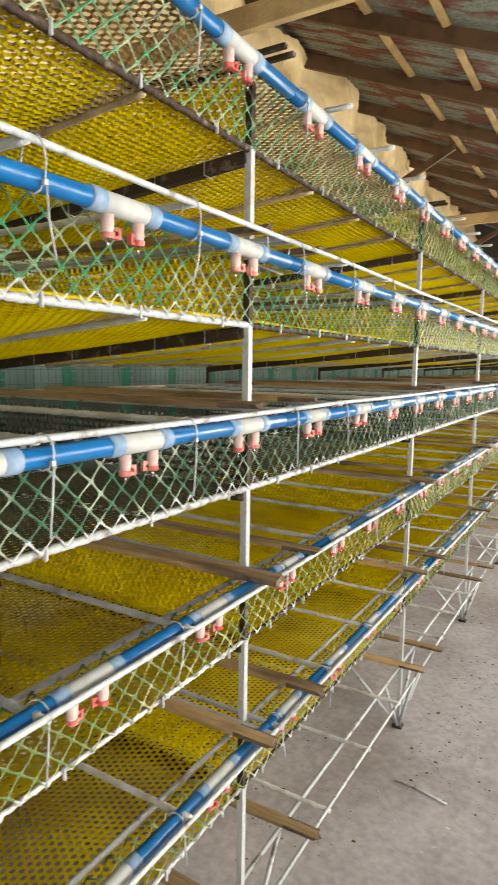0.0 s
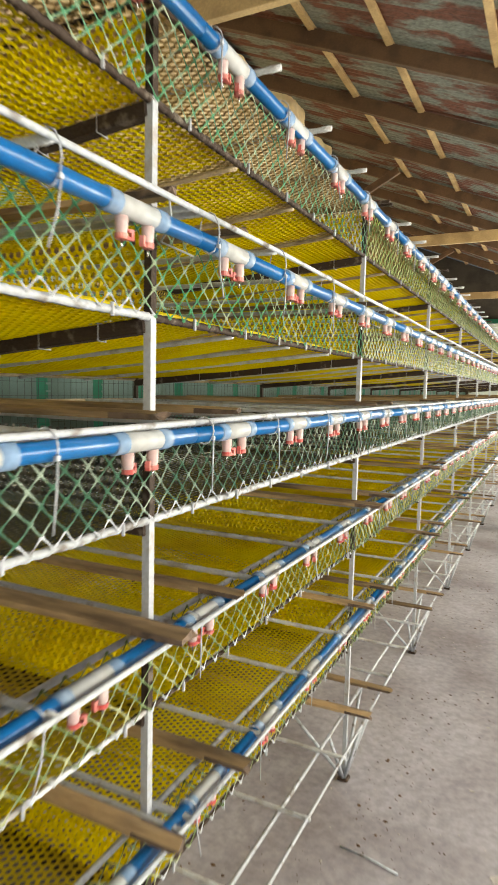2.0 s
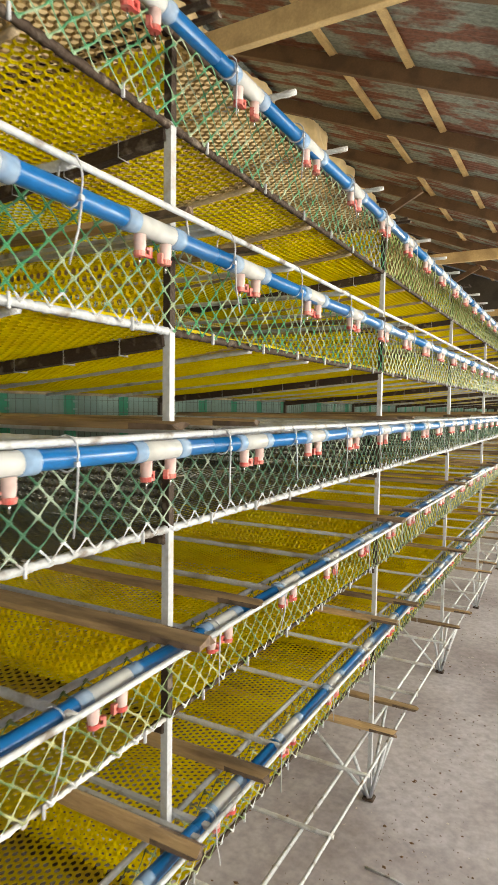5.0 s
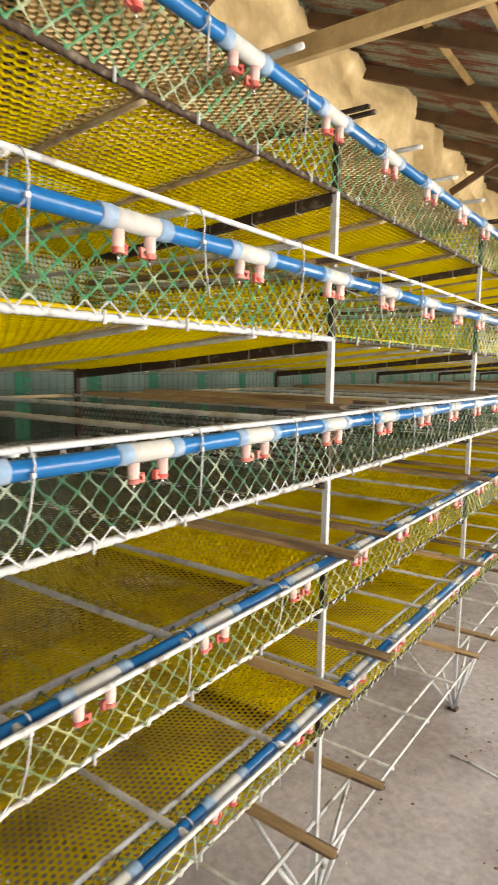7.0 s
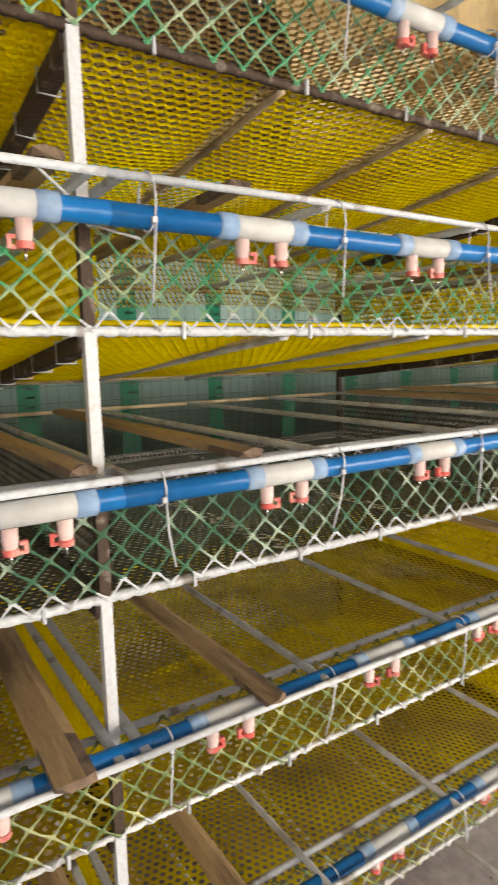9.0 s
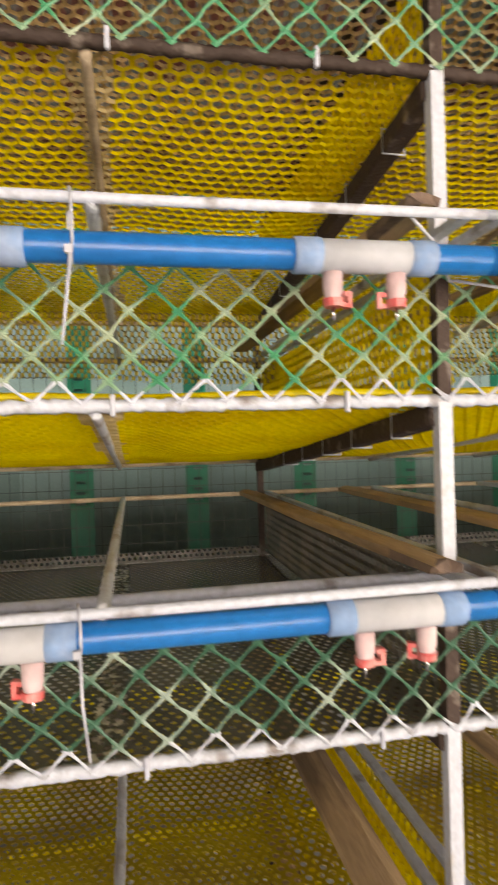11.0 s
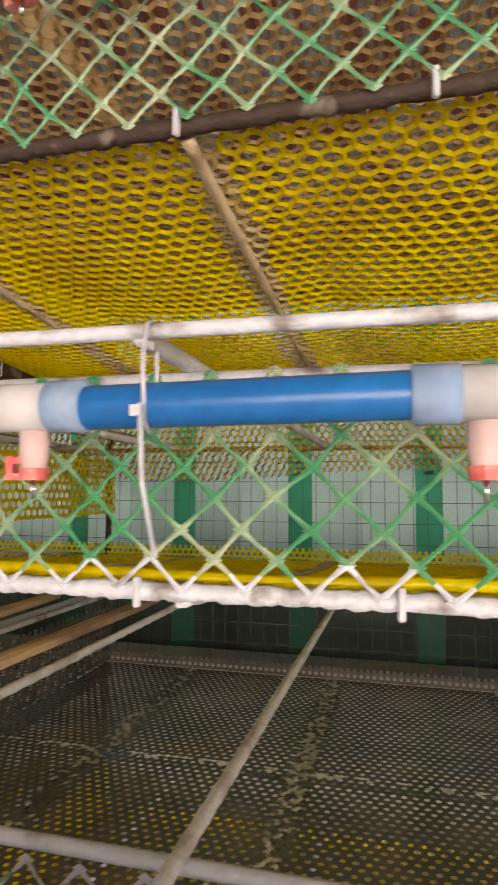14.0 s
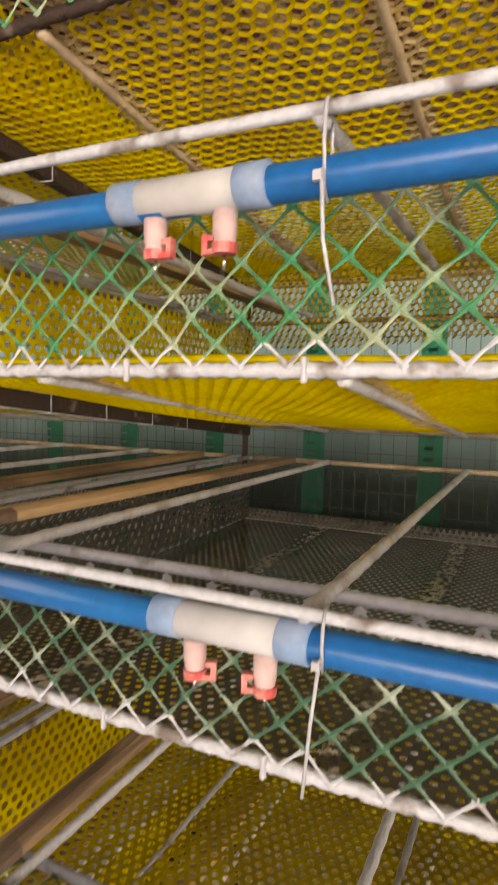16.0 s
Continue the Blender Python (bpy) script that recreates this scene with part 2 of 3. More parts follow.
def hexes(u0, u1, v0, v1, p):
    """The strands of a honeycomb of pitch p over a rectangle, as pairs of (u, v)."""
    r = p / math.sqrt(3)
    out = []
    rows = int((v1 - v0) / (1.5 * r)) + 1
    cols = int((u1 - u0) / p) + 1
    for j in range(rows):
        for i in range(cols):
            cu = u0 + (i + 0.5 * (j % 2)) * p
            cv = v0 + j * 1.5 * r
            c = [(cu + r * math.sin(math.pi / 3 * q), cv + r * math.cos(math.pi / 3 * q)) for q in range(6)]
            for q in range(3):
                e = (c[q], c[q + 1])
                if all(u0 <= x[0] <= u1 and v0 <= x[1] <= v1 for x in e):
                    out.append(e)
    return out


# ---- plan ----
BAY = 1.2
FIRST, LAST = -3, 10            # bays, counted from the post at y = 0
BACK = -0.93
TIERS = [1.841, 1.506, 1.172, 0.84, 0.497]
HIGH = 0.147                    # net height
TOPS = [0.15, 0.147, 0.155, 0.147, 0.153]   # front bar above the floor of each tier
DROPS = [0.08, 0.088, 0.0, 0.0, 0.0]       # fall of each net floor towards the back
LINES = [0.089, 0.118, 0.146, 0.154, 0.158]  # drinker pipe above the floor of each tier
OUT = 0.085                     # the drinker line stands this far before the cage
BEHIND = [0.0, 0.0, 0.004, 0.026, 0.026]    # pipe behind the outer bar
RODS = [0.3, 0.6, 0.9]          # cross bars of a bay, from its first post
RODS_NEAR = [0.22, 0.535, 0.86]  # the same in the second bay
TEES = [-3.53, -3.215, -2.9, -2.585, -2.27, -1.96, -1.645, -1.322, -1.005, -0.72, -0.45, -0.16, 0.125, 0.405] + [0.675 + 0.272 * q for q in range(42)]
SHIFTS = [-0.02, 0.0, 0.03, -0.05, -0.03]   # of the tees of each tier
POSTS = [k * BAY for k in range(FIRST, LAST + 1)]
NEAR = range(-2, 1)             # bays with full nets
WALL_X = -1.06

def rods(k):
    return RODS_NEAR if k == -2 else RODS


# ---- setting ----
ground = part("floor", box("floor", -60, 60, -60, 80, -0.3, 0.0), FLOOR, None)
tagged(ground, "worn grey concrete floor with dark stains and dust", "floor", kind="structure")
RIDGE_X, RIDGE_Z, EAVE_X = -2.55, 4.72, 3.6
SLOPE = -0.4


def roof_z(x):
    return 3.44 + SLOPE * (x - 0.7)


def corrugated(name, x0, x1, y0, y1, pitch=0.076, amp=0.009):
    n = int((y1 - y0) / pitch * 6)
    verts, faces = [], []
    for i in range(n + 1):
        y = y0 + (y1 - y0) * i / n
        o = amp * math.sin(2 * math.pi * y / pitch)
        for x in (x0, x1):
            verts.append((x, y, roof_z(x) + 0.1 + o if x > RIDGE_X - 0.01 else 2 * roof_z(RIDGE_X) - roof_z(x) + 0.1 + o))
    for i in range(n):
        faces.append((2 * i, 2 * i + 1, 2 * i + 3, 2 * i + 2))
    return data(name, verts, faces, True)


roof = part("ceiling", corrugated("roof", RIDGE_X, EAVE_X, -6.2, 14.2), ROOF, None)
tagged(roof, "corrugated metal roof underside with red rust patches", "roof", kind="structure")
roof2 = part("ceiling", corrugated("roof_far_slope", RIDGE_X - 4.5, RIDGE_X, -6.2, 14.2), ROOF, None)
tagged(roof2, "far slope of the corrugated metal roof", "roof", kind="structure")


def beam(name, a, b, w, h, material, label, category="beam"):
    a, b = Vector(a), Vector(b)
    d = b - a
    bm = bmesh.new()
    bmesh.ops.create_cube(bm, size=1)
    bmesh.ops.scale(bm, vec=(d.length, w, h), verts=bm.verts)
    bmesh.ops.bevel(bm, geom=list(bm.edges), offset=0.004, segments=1, affect="EDGES")
    me = bpy.data.meshes.new(name)
    bm.to_mesh(me)
    bm.free()
    ob = part(name, me, material, None)
    ob.matrix_basis = Matrix.Translation((a + b) / 2) @ d.to_track_quat("X", "Z").to_matrix().to_4x4()
    return tagged(ob, label, category, kind="structure")


for i in range(16):
    y = -5.98 + 1.26 * i
    beam("rafter", (RIDGE_X, y, roof_z(RIDGE_X)), (EAVE_X, y, roof_z(EAVE_X)), 0.06, 0.13, BROWN, "dark brown timber rafter under the roof")
for x in (-1.35, -0.7, 0.1, 0.85, 1.6, 2.4, 3.2):
    beam("purlin", (x, -6.1, roof_z(x) + 0.068), (x, 14.1, roof_z(x) + 0.068), 0.055, 0.04, PALE, "pale timber purlin under the roof sheets")

for y in (-3.0, 2.0, 7.26, 12.1):
    beam("tie_beam", (-2.5, y, 3.3), (1.0, y, 3.3), 0.05, 0.13, PALE, "pale timber tie beam across the roof")
    beam("brace", (-2.15, y + 0.06, 3.83), (-1.37, y + 0.06, 4.24), 0.05, 0.09, BROWN, "slanting brown timber brace under a rafter")
# walls
def wall(name, x0, x1, y0, y1, z0, z1, material, label):
    return tagged(part(name, box(name, x0, x1, y0, y1, z0, z1, 0.004), material, None), label, "wall", kind="structure")


def gable(name, y0, y1, z0, gap):
    xs = (-7.0, RIDGE_X, EAVE_X)
    tops = (roof_z(RIDGE_X) + SLOPE * (RIDGE_X + 7.0) - gap, roof_z(RIDGE_X) - gap, roof_z(EAVE_X) - gap)
    verts = [(x, y, z) for y in (y0, y1) for x, z in [(xs[0], z0), (xs[2], z0), (xs[2], tops[2]), (xs[1], tops[1]), (xs[0], tops[0])]]
    faces = [(0, 1, 2, 3, 4), (9, 8, 7, 6, 5)] + [(i, (i + 1) % 5 + 0, (i + 1) % 5 + 5, i + 5) for i in range(5)]
    return data(name, verts, faces)


tagged(part("wall_north", gable("wall_north", 14.2, 14.4, 2.2, -0.085), DARKWALL, None), "dark boarded upper end wall of the barn", "wall", kind="structure")
wall("wall_north_lower", -7.0, EAVE_X, 14.22, 14.4, 0, 2.2, DARKWALL, "dark lower end wall")
wall("wall_north_panel", -1.15, 3.3, 14.02, 14.14, 0, 2.95, PALEWALL, "pale painted panel wall at the end of the barn")
wall("trim", -1.17, 3.32, 14.0, 14.16, 2.95, 3.05, SACKBAND, "green top trim of the panel wall")
wall("wall_south", -7.0, EAVE_X, -6.4, -6.2, 0, 5, DARKWALL, "dark near end wall of the barn")
wall("wall_east", 3.5, 3.65, -6.2, 14.2, 0, 0.65, CEMENT, "low cement side wall")
wall("wall_partition", WALL_X - 0.12, WALL_X, -6.2, 14.2, 0, 1.16, CEMENT, "low cement wall behind the cages")
# added, out of view: keeps the back light off the lower sacks
wall("wall_outer", -1.6, -1.48, -6.2, 14.2, 0, 1.57, CEMENT, "unseen screen wall added to shade the lower sacks")
wall("wall_west", -7.1, -6.95, -6.2, 14.2, 0, 3.2, DARKWALL, "far side wall of the barn")


def lumpy(name, x, y0, y1, z0, z1):
    verts, faces = [], []
    ny, nz = 260, 60
    for i in range(ny + 1):
        for j in range(nz + 1):
            y, z = y0 + (y1 - y0) * i / ny, z0 + (z1 - z0) * j / nz
            b = 0.34 * abs(noise.noise(Vector((y * 0.9, z * 0.8, 3.1)))) + 0.1 * abs(noise.noise(Vector((y * 2.6, z * 2.2, 7)))) + 0.05 * abs(noise.noise(Vector((y * 6, z * 5, 2)))) + 0.02 * abs(noise.noise(Vector((y * 14, z * 11, 9))))
            verts.append((x + b * 1.3, y, z))
    for i in range(ny):
        for j in range(nz):
            a = i * (nz + 1) + j
            faces.append((a, a + nz + 1, a + nz + 2, a + 1))
    return data(name, verts, faces, True)


tarp = part("tarp", lumpy("tarp", -2.6, 0.9, 14, 1.2, 4.75), TARP, None)
tagged(tarp, "beige lumpy tarp hung below the ridge", "tarp")

# sack curtain
PRINT = box("print_bar", 0, 0.001, -0.012, 0.012, 0, 0.008)
curtain = thing("sack_curtain", "curtain of sewn pale green feed sacks behind wire mesh", "curtain")
for i in range(60):
    y = -5.785 + 0.33 * i
    verts, faces = [], []
    for a in range(6):
        for b in range(13):
            yy, zz = y + 0.33 * a / 5, 1.1 + 1.1 * b / 12
            verts.append((WALL_X - 0.16 + 0.025 * noise.noise(Vector((yy * 3, zz * 1.5, 1))) + 0.008 * noise.noise(Vector((yy * 11, zz * 4, 5))), yy, zz))
    for a in range(5):
        for b in range(12):
            q = a * 13 + b
            faces.append((q, q + 13, q + 14, q + 1))
    me = data("sack", verts, faces, True)
    me.materials.append(SACK)
    me.materials.append(SACKBAND)
    for k, poly in enumerate(me.polygons):
        poly.material_index = 1 if k // 12 == 2 else 0
    sack = part("sack", me, None, curtain)
    if -5 < y < 4:
        for z0 in (1.3, 1.62):
            for q in range(4):
                part("print_bar", PRINT, SACK, sack, "pale printed bar",
                     pose(WALL_X - 0.13, y + 0.165, z0 + 0.03 * q))

wires = [((WALL_X - 0.04, -5 + 0.033 * i, 1.16), (WALL_X - 0.04, -5 + 0.033 * i, 2.1)) for i in range(300)]
wires += [((WALL_X - 0.0385, -5, 1.2 + 0.05 * i), (WALL_X - 0.0385, 5, 1.2 + 0.05 * i)) for i in range(18)]
wire_mesh = part("wire_mesh", strands("wire_mesh", wires, 0.0016, 0.0016, 3, (1, 0, 0)), WIRE, None)
tagged(wire_mesh, "grey welded wire mesh above the low cement wall", "wire mesh", kind="structure")

# ---- the rack ----
rack = thing("cage_rack", "white painted steel quail cage rack with yellow net floors", "cage rack")


def angle_post(name, legs, height):
    """An angle bar: painted between the cages, bare and rusty inside them."""
    ring = [(-0.009, -0.009), (0.009, -0.009), (0.009, 0.009), (0.006, 0.009), (0.006, -0.006), (-0.009, -0.006)]
    cuts = sorted([0, height] + [z + d for z in TIERS for d in (0.004, HIGH - 0.02) if z + d < height])
    verts = [(x * legs, y * legs, z) for z in cuts for x, y in ring]
    faces, mats = [(0, 1, 2, 3, 4, 5)], [0]
    for c in range(len(cuts) - 1):
        mid = (cuts[c] + cuts[c + 1]) / 2
        for i in range(6):
            faces.append((c * 6 + i, c * 6 + (i + 1) % 6, c * 6 + 6 + (i + 1) % 6, c * 6 + 6 + i))
            mats.append(1 if any(z < mid < z + HIGH for z in TIERS) else 0)
    faces.append(tuple((len(cuts) - 1) * 6 + i for i in range(5, -1, -1)))
    mats.append(1)
    me = data(name, verts, faces)
    me.materials.append(POSTPAINT)
    me.materials.append(RUST)
    me.polygons.foreach_set("material_index", mats)
    return me


POST = angle_post("post", 0.8, 1.975)
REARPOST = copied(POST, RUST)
FOOT = box("foot", -0.02, 0.02, -0.02, 0.02, 0, 0.012, 0.004)
for y in POSTS:
    part("post", POST, None, rack, "white painted angle post, rusty inside the cages", pose(0, y, 0))
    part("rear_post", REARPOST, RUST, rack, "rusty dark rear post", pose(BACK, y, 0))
    part("foot", FOOT, RUST, rack, "rusty foot plate", pose(0, y, 0))

ALONG = tube("front_bar", [(0, 0.0, 0), (0, 0.4, 0.001), (0, 0.8, -0.001), (0, BAY, 0)], 0.0058, 8)
OUTER = tube("outer_bar", [(0, 0, 0), (0, 0.3, 0.002), (0, 0.9, -0.001), (0, BAY, 0)], 0.0048, 8)
REAR = tube("rear_bar", [(0, 0, 0), (0, BAY, 0)], 0.006, 6)
CROSS = rebar("cross_bar", OUT - BACK + 0.001, 0.0062, "x")
UNDER = rebar("floor_bar", -BACK - 0.001, 0.0056, "x")
UNDERWHITE = copied(UNDER, RIBBED)
POSTBAR = box("post_bar", 0, -BACK, -0.012, 0.012, -0.012, 0.012, 0.002)
PAIR = box("angle_bar", 0, OUT - BACK, -0.006, 0.006, -0.004, 0.004, 0.001)
RUSTBAR = copied(ALONG, RUST)
RUSTPAIR = copied(PAIR, RUST)
BARTIE = tube("bar_tie", [(0, 0.0145, -0.0145), (0, 0.0145, 0.0145), (0.002, -0.0145, 0.0145), (0.002, -0.0145, -0.0145), (0.001, 0.0145, -0.0145)], 0.0014, 4)
STRING = tube("string", [(OUT, -0.075, 0.012), (0.06, -0.03, -0.012), (0.02, 0.0, -0.03), (0.014, 0.012, -0.028), (0.05, 0.05, -0.045)], 0.0017, 5)


def lumpy_bar(name, r):
    rnd = random.Random(4)
    n = 220
    return tube(name, [(rnd.uniform(-1, 1) * 0.0009, BAY * i / n, rnd.uniform(-1, 1) * 0.0008) for i in range(n + 1)],
                [r * rnd.uniform(0.92, 1.2) for i in range(n + 1)], 7)


FLAT = box("floor_strip", 0, -BACK - 0.003, -0.02, 0.02, -0.003, 0.003, 0.001)
LONGFLAT = box("floor_strip", -0.006, 0.006, 0.002, BAY - 0.002, -0.003, 0.003, 0.001)
BOTTOM = lumpy_bar("bottom_bar", 0.0065)
BOTTOMRUST = copied(BOTTOM, RUST)
THIN = lumpy_bar("bottom_bar", 0.0042)
THINRUST = copied(THIN, RUST)
BOTTOMGREY = copied(THIN, RIBBED)

# nets
P = 0.0185
cells = hexes(0, BAY, 0, -BACK, P)


def sag(y, x):
    return -(0.006 + 0.012 * abs(math.sin(math.pi * y / 0.3))) * math.sin(math.pi * min(max(x / BACK, 0), 1)) + 0.003 * noise.noise(Vector((x * 6, y * 6, 0)))


flat = [((-b[0], b[1], sag(b[1], -b[0])) , (-c[0], c[1], sag(c[1], -c[0]))) for b, c in [((e[0][1], e[0][0]), (e[1][1], e[1][0])) for e in cells]]
NETNEAR = strands("floor_net", flat, 0.0054, 0.005, 4)
NETMID = strands("floor_net", flat, 0.0074, 0.0045, 3)
NETLOW = strands("floor_net", [((-v0, u0, sag(u0, -v0)), (-v1, u1, sag(u1, -v1))) for (u0, v0), (u1, v1) in hexes(0, BAY, 0, -BACK, 0.0175)], 0.0072, 0.004, 3)
NETLID = strands("lid_net", flat, 0.0052, 0.0036, 3)
NETFAR = strands("floor_net", flat, 0.0102, 0.004, 2)
side = hexes(0, -BACK, 0, HIGH - 0.01, P)
DIVIDER = strands("divider_net", [((-a[0], 0, a[1]), (-b[0], 0, b[1])) for a, b in side], 0.0076, 0.004, 3, (0, 1, 0))
rear = hexes(0, BAY, 0, 0.03, 0.0135)


def slack(y, x):
    return -0.006 * math.sin(math.pi * min(max(x / BACK, 0), 1)) + 0.002 * noise.noise(Vector((x * 6, y * 6, 0)))


fine = [((-v0, u0, slack(u0, -v0)), (-v1, u1, slack(u1, -v1))) for (u0, v0), (u1, v1) in hexes(0, BAY, 0, -BACK, 0.0145)]
FINENET = strands("floor_net", fine, 0.0078, 0.0022, 3)
REARNET = strands("rear_net", [((0, a[0], a[1]), (0, b[0], b[1])) for a, b in rear], 0.006, 0.004, 2, (1, 0, 0))


def diamonds(w, h, width, height):
    """A diamond net, slightly uneven, as pairs of points in the plane x = 0."""
    out = []
    rnd = random.Random(2)
    jit = {}

    def node(i, j):
        if (i, j) not in jit:
            jit[i, j] = (rnd.uniform(-1, 1) * 0.002, i * w / 2 + rnd.uniform(-1, 1) * 0.0022, j * h / 2 + rnd.uniform(-1, 1) * 0.0015)
        return jit[i, j]

    for i in range(int(2 * width / w)):
        for j in range(int(round(2 * height / h))):
            out.append((node(i, j), node(i + 1, j + 1)) if (i + j) % 2 == 0 else (node(i, j + 1), node(i + 1, j)))
    return out


def knots(segs, r):
    """Thick joints where the strands of a net meet."""
    verts, faces = [], []
    for x, y, z in sorted({p for e in segs for p in e}):
        o = len(verts)
        verts += [(x, y - r * 1.6, z), (x, y + r * 1.6, z), (x, y, z - r), (x, y, z + r), (x + 0.002, y, z), (x - 0.002, y, z)]
        faces += [(o + a, o + b, o + c) for c in (4, 5) for a, b in ((0, 2), (2, 1), (1, 3), (3, 0))]
    return data("knots", verts, faces)


def merged(name, meshes):
    bm = bmesh.new()
    for me in meshes:
        bm.from_mesh(me)
    out = bpy.data.meshes.new(name)
    bm.to_mesh(out)
    bm.free()
    return out


weave = diamonds(0.0444, 0.042, BAY, HIGH)
bow = random.Random(6)
halves = []
for a, b in weave:
    c = tuple((a[q] + b[q]) / 2 + bow.uniform(-1, 1) * 0.0011 for q in range(3))
    halves += [(a, c), (b, c)]
FRONTFAR = merged("front_net", [knots(weave, 0.0045), strands("front_net", halves, 0.0085, 0.004, 3, (1, 0, 0), 0.7)])
FRONT = merged("front_net", [knots(weave, 0.0037), strands("front_net", halves, 0.0046, 0.003, 4, (1, 0, 0), 0.52)])


def oversprayed(me, material, low, high):
    """A copy of the net whose edges were painted white along with the bars."""
    c = copied(me, material)
    c.materials.append(WHITE)
    c.polygons.foreach_set("material_index", [1 if p.center.z < low + 0.006 * math.sin(p.center.y * 41) or p.center.z > high else 0 for p in c.polygons])
    return c


NETS = {(GREEN, 0): copied(FRONT, GREEN), (GREEN, 1): oversprayed(FRONT, GREEN, 0.015, 0.2), (DKGREEN, 1): oversprayed(FRONT, DKGREEN, 0.018, 0.138),
        (OLIVE, 1): oversprayed(FRONT, OLIVE, 0.006, 0.2)}


def dusted(me, places):
    """A copy of the yellow net, pale with dust where it lies on the floor bars."""
    c = copied(me, YELLOW)
    c.materials.append(DUSTPALE)
    c.polygons.foreach_set("material_index", [1 if any(abs(p.center.y - r + 0.006) < 0.018 + 0.012 * noise.noise(p.center * 9) for r in places) else 0 for p in c.polygons])
    return c


def flecked(me, places):
    """A copy of the black net, flecked white in broken strips where it looks lit and dusty over the bars."""
    fleck = random.Random(3)
    c = copied(me, BLACKNET)
    c.materials.append(FLECKED)
    c.polygons.foreach_set("material_index", [1 if (any(abs(p.center.y - r + 0.006) < 0.015 for r in places) or abs(p.center.x + 0.5) < 0.006)
                                              and fleck.random() + 0.5 * noise.noise(p.center * 8) > 0.62 else 0 for p in c.polygons])
    return c


FLECKNETS = {k: flecked(FINENET, rods(k)) for k in (-2, -1)}
DUSTED = {k: dusted(NETNEAR, rods(k)) for k in NEAR}
FLOORS = {(YELLOW, True): copied(NETNEAR, YELLOW), (YELLOW, False): copied(NETFAR, YELLOW),
          (BLACKNET, True): copied(FINENET, BLACKNET), (BLACKNET, False): copied(NETFAR, BLACKNET)}
MIDDLE = copied(NETMID, YELLOW)
LOW = copied(NETLOW, DIRTYNET)
LOWMID = copied(NETLOW, YELLOW)
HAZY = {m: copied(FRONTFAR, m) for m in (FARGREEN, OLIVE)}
LID = copied(NETLID, TANNET)
LIDFAR = copied(NETFAR, TANNET)
tail = []
for e in hexes(0, BAY, 0, 0.16, 0.0145):
    tail.append(tuple((-0.69 - 0.6 * v + 0.9 * v * v, u, -0.012 - 0.9 * v - 0.01 * math.sin(u * 7) * v / 0.16) for u, v in e))
TAIL = strands("net_tail", tail, 0.0075, 0.003, 2)
LIP = tube("net_lip", [(0, BAY * i / 12, 0.002 * math.sin(i * 1.9)) for i in range(13)], 0.0045, 8)
NETTIE = box("net_tie", 0.005, 0.0105, -0.0022, 0.0022, -0.0105, 0.0105, 0.001)
DIVS = {m: copied(DIVIDER, m) for m in (YELLOW, BLACKNET)}
REARS = {m: copied(REARNET, m) for m in (YELLOW, BLACKNET)}

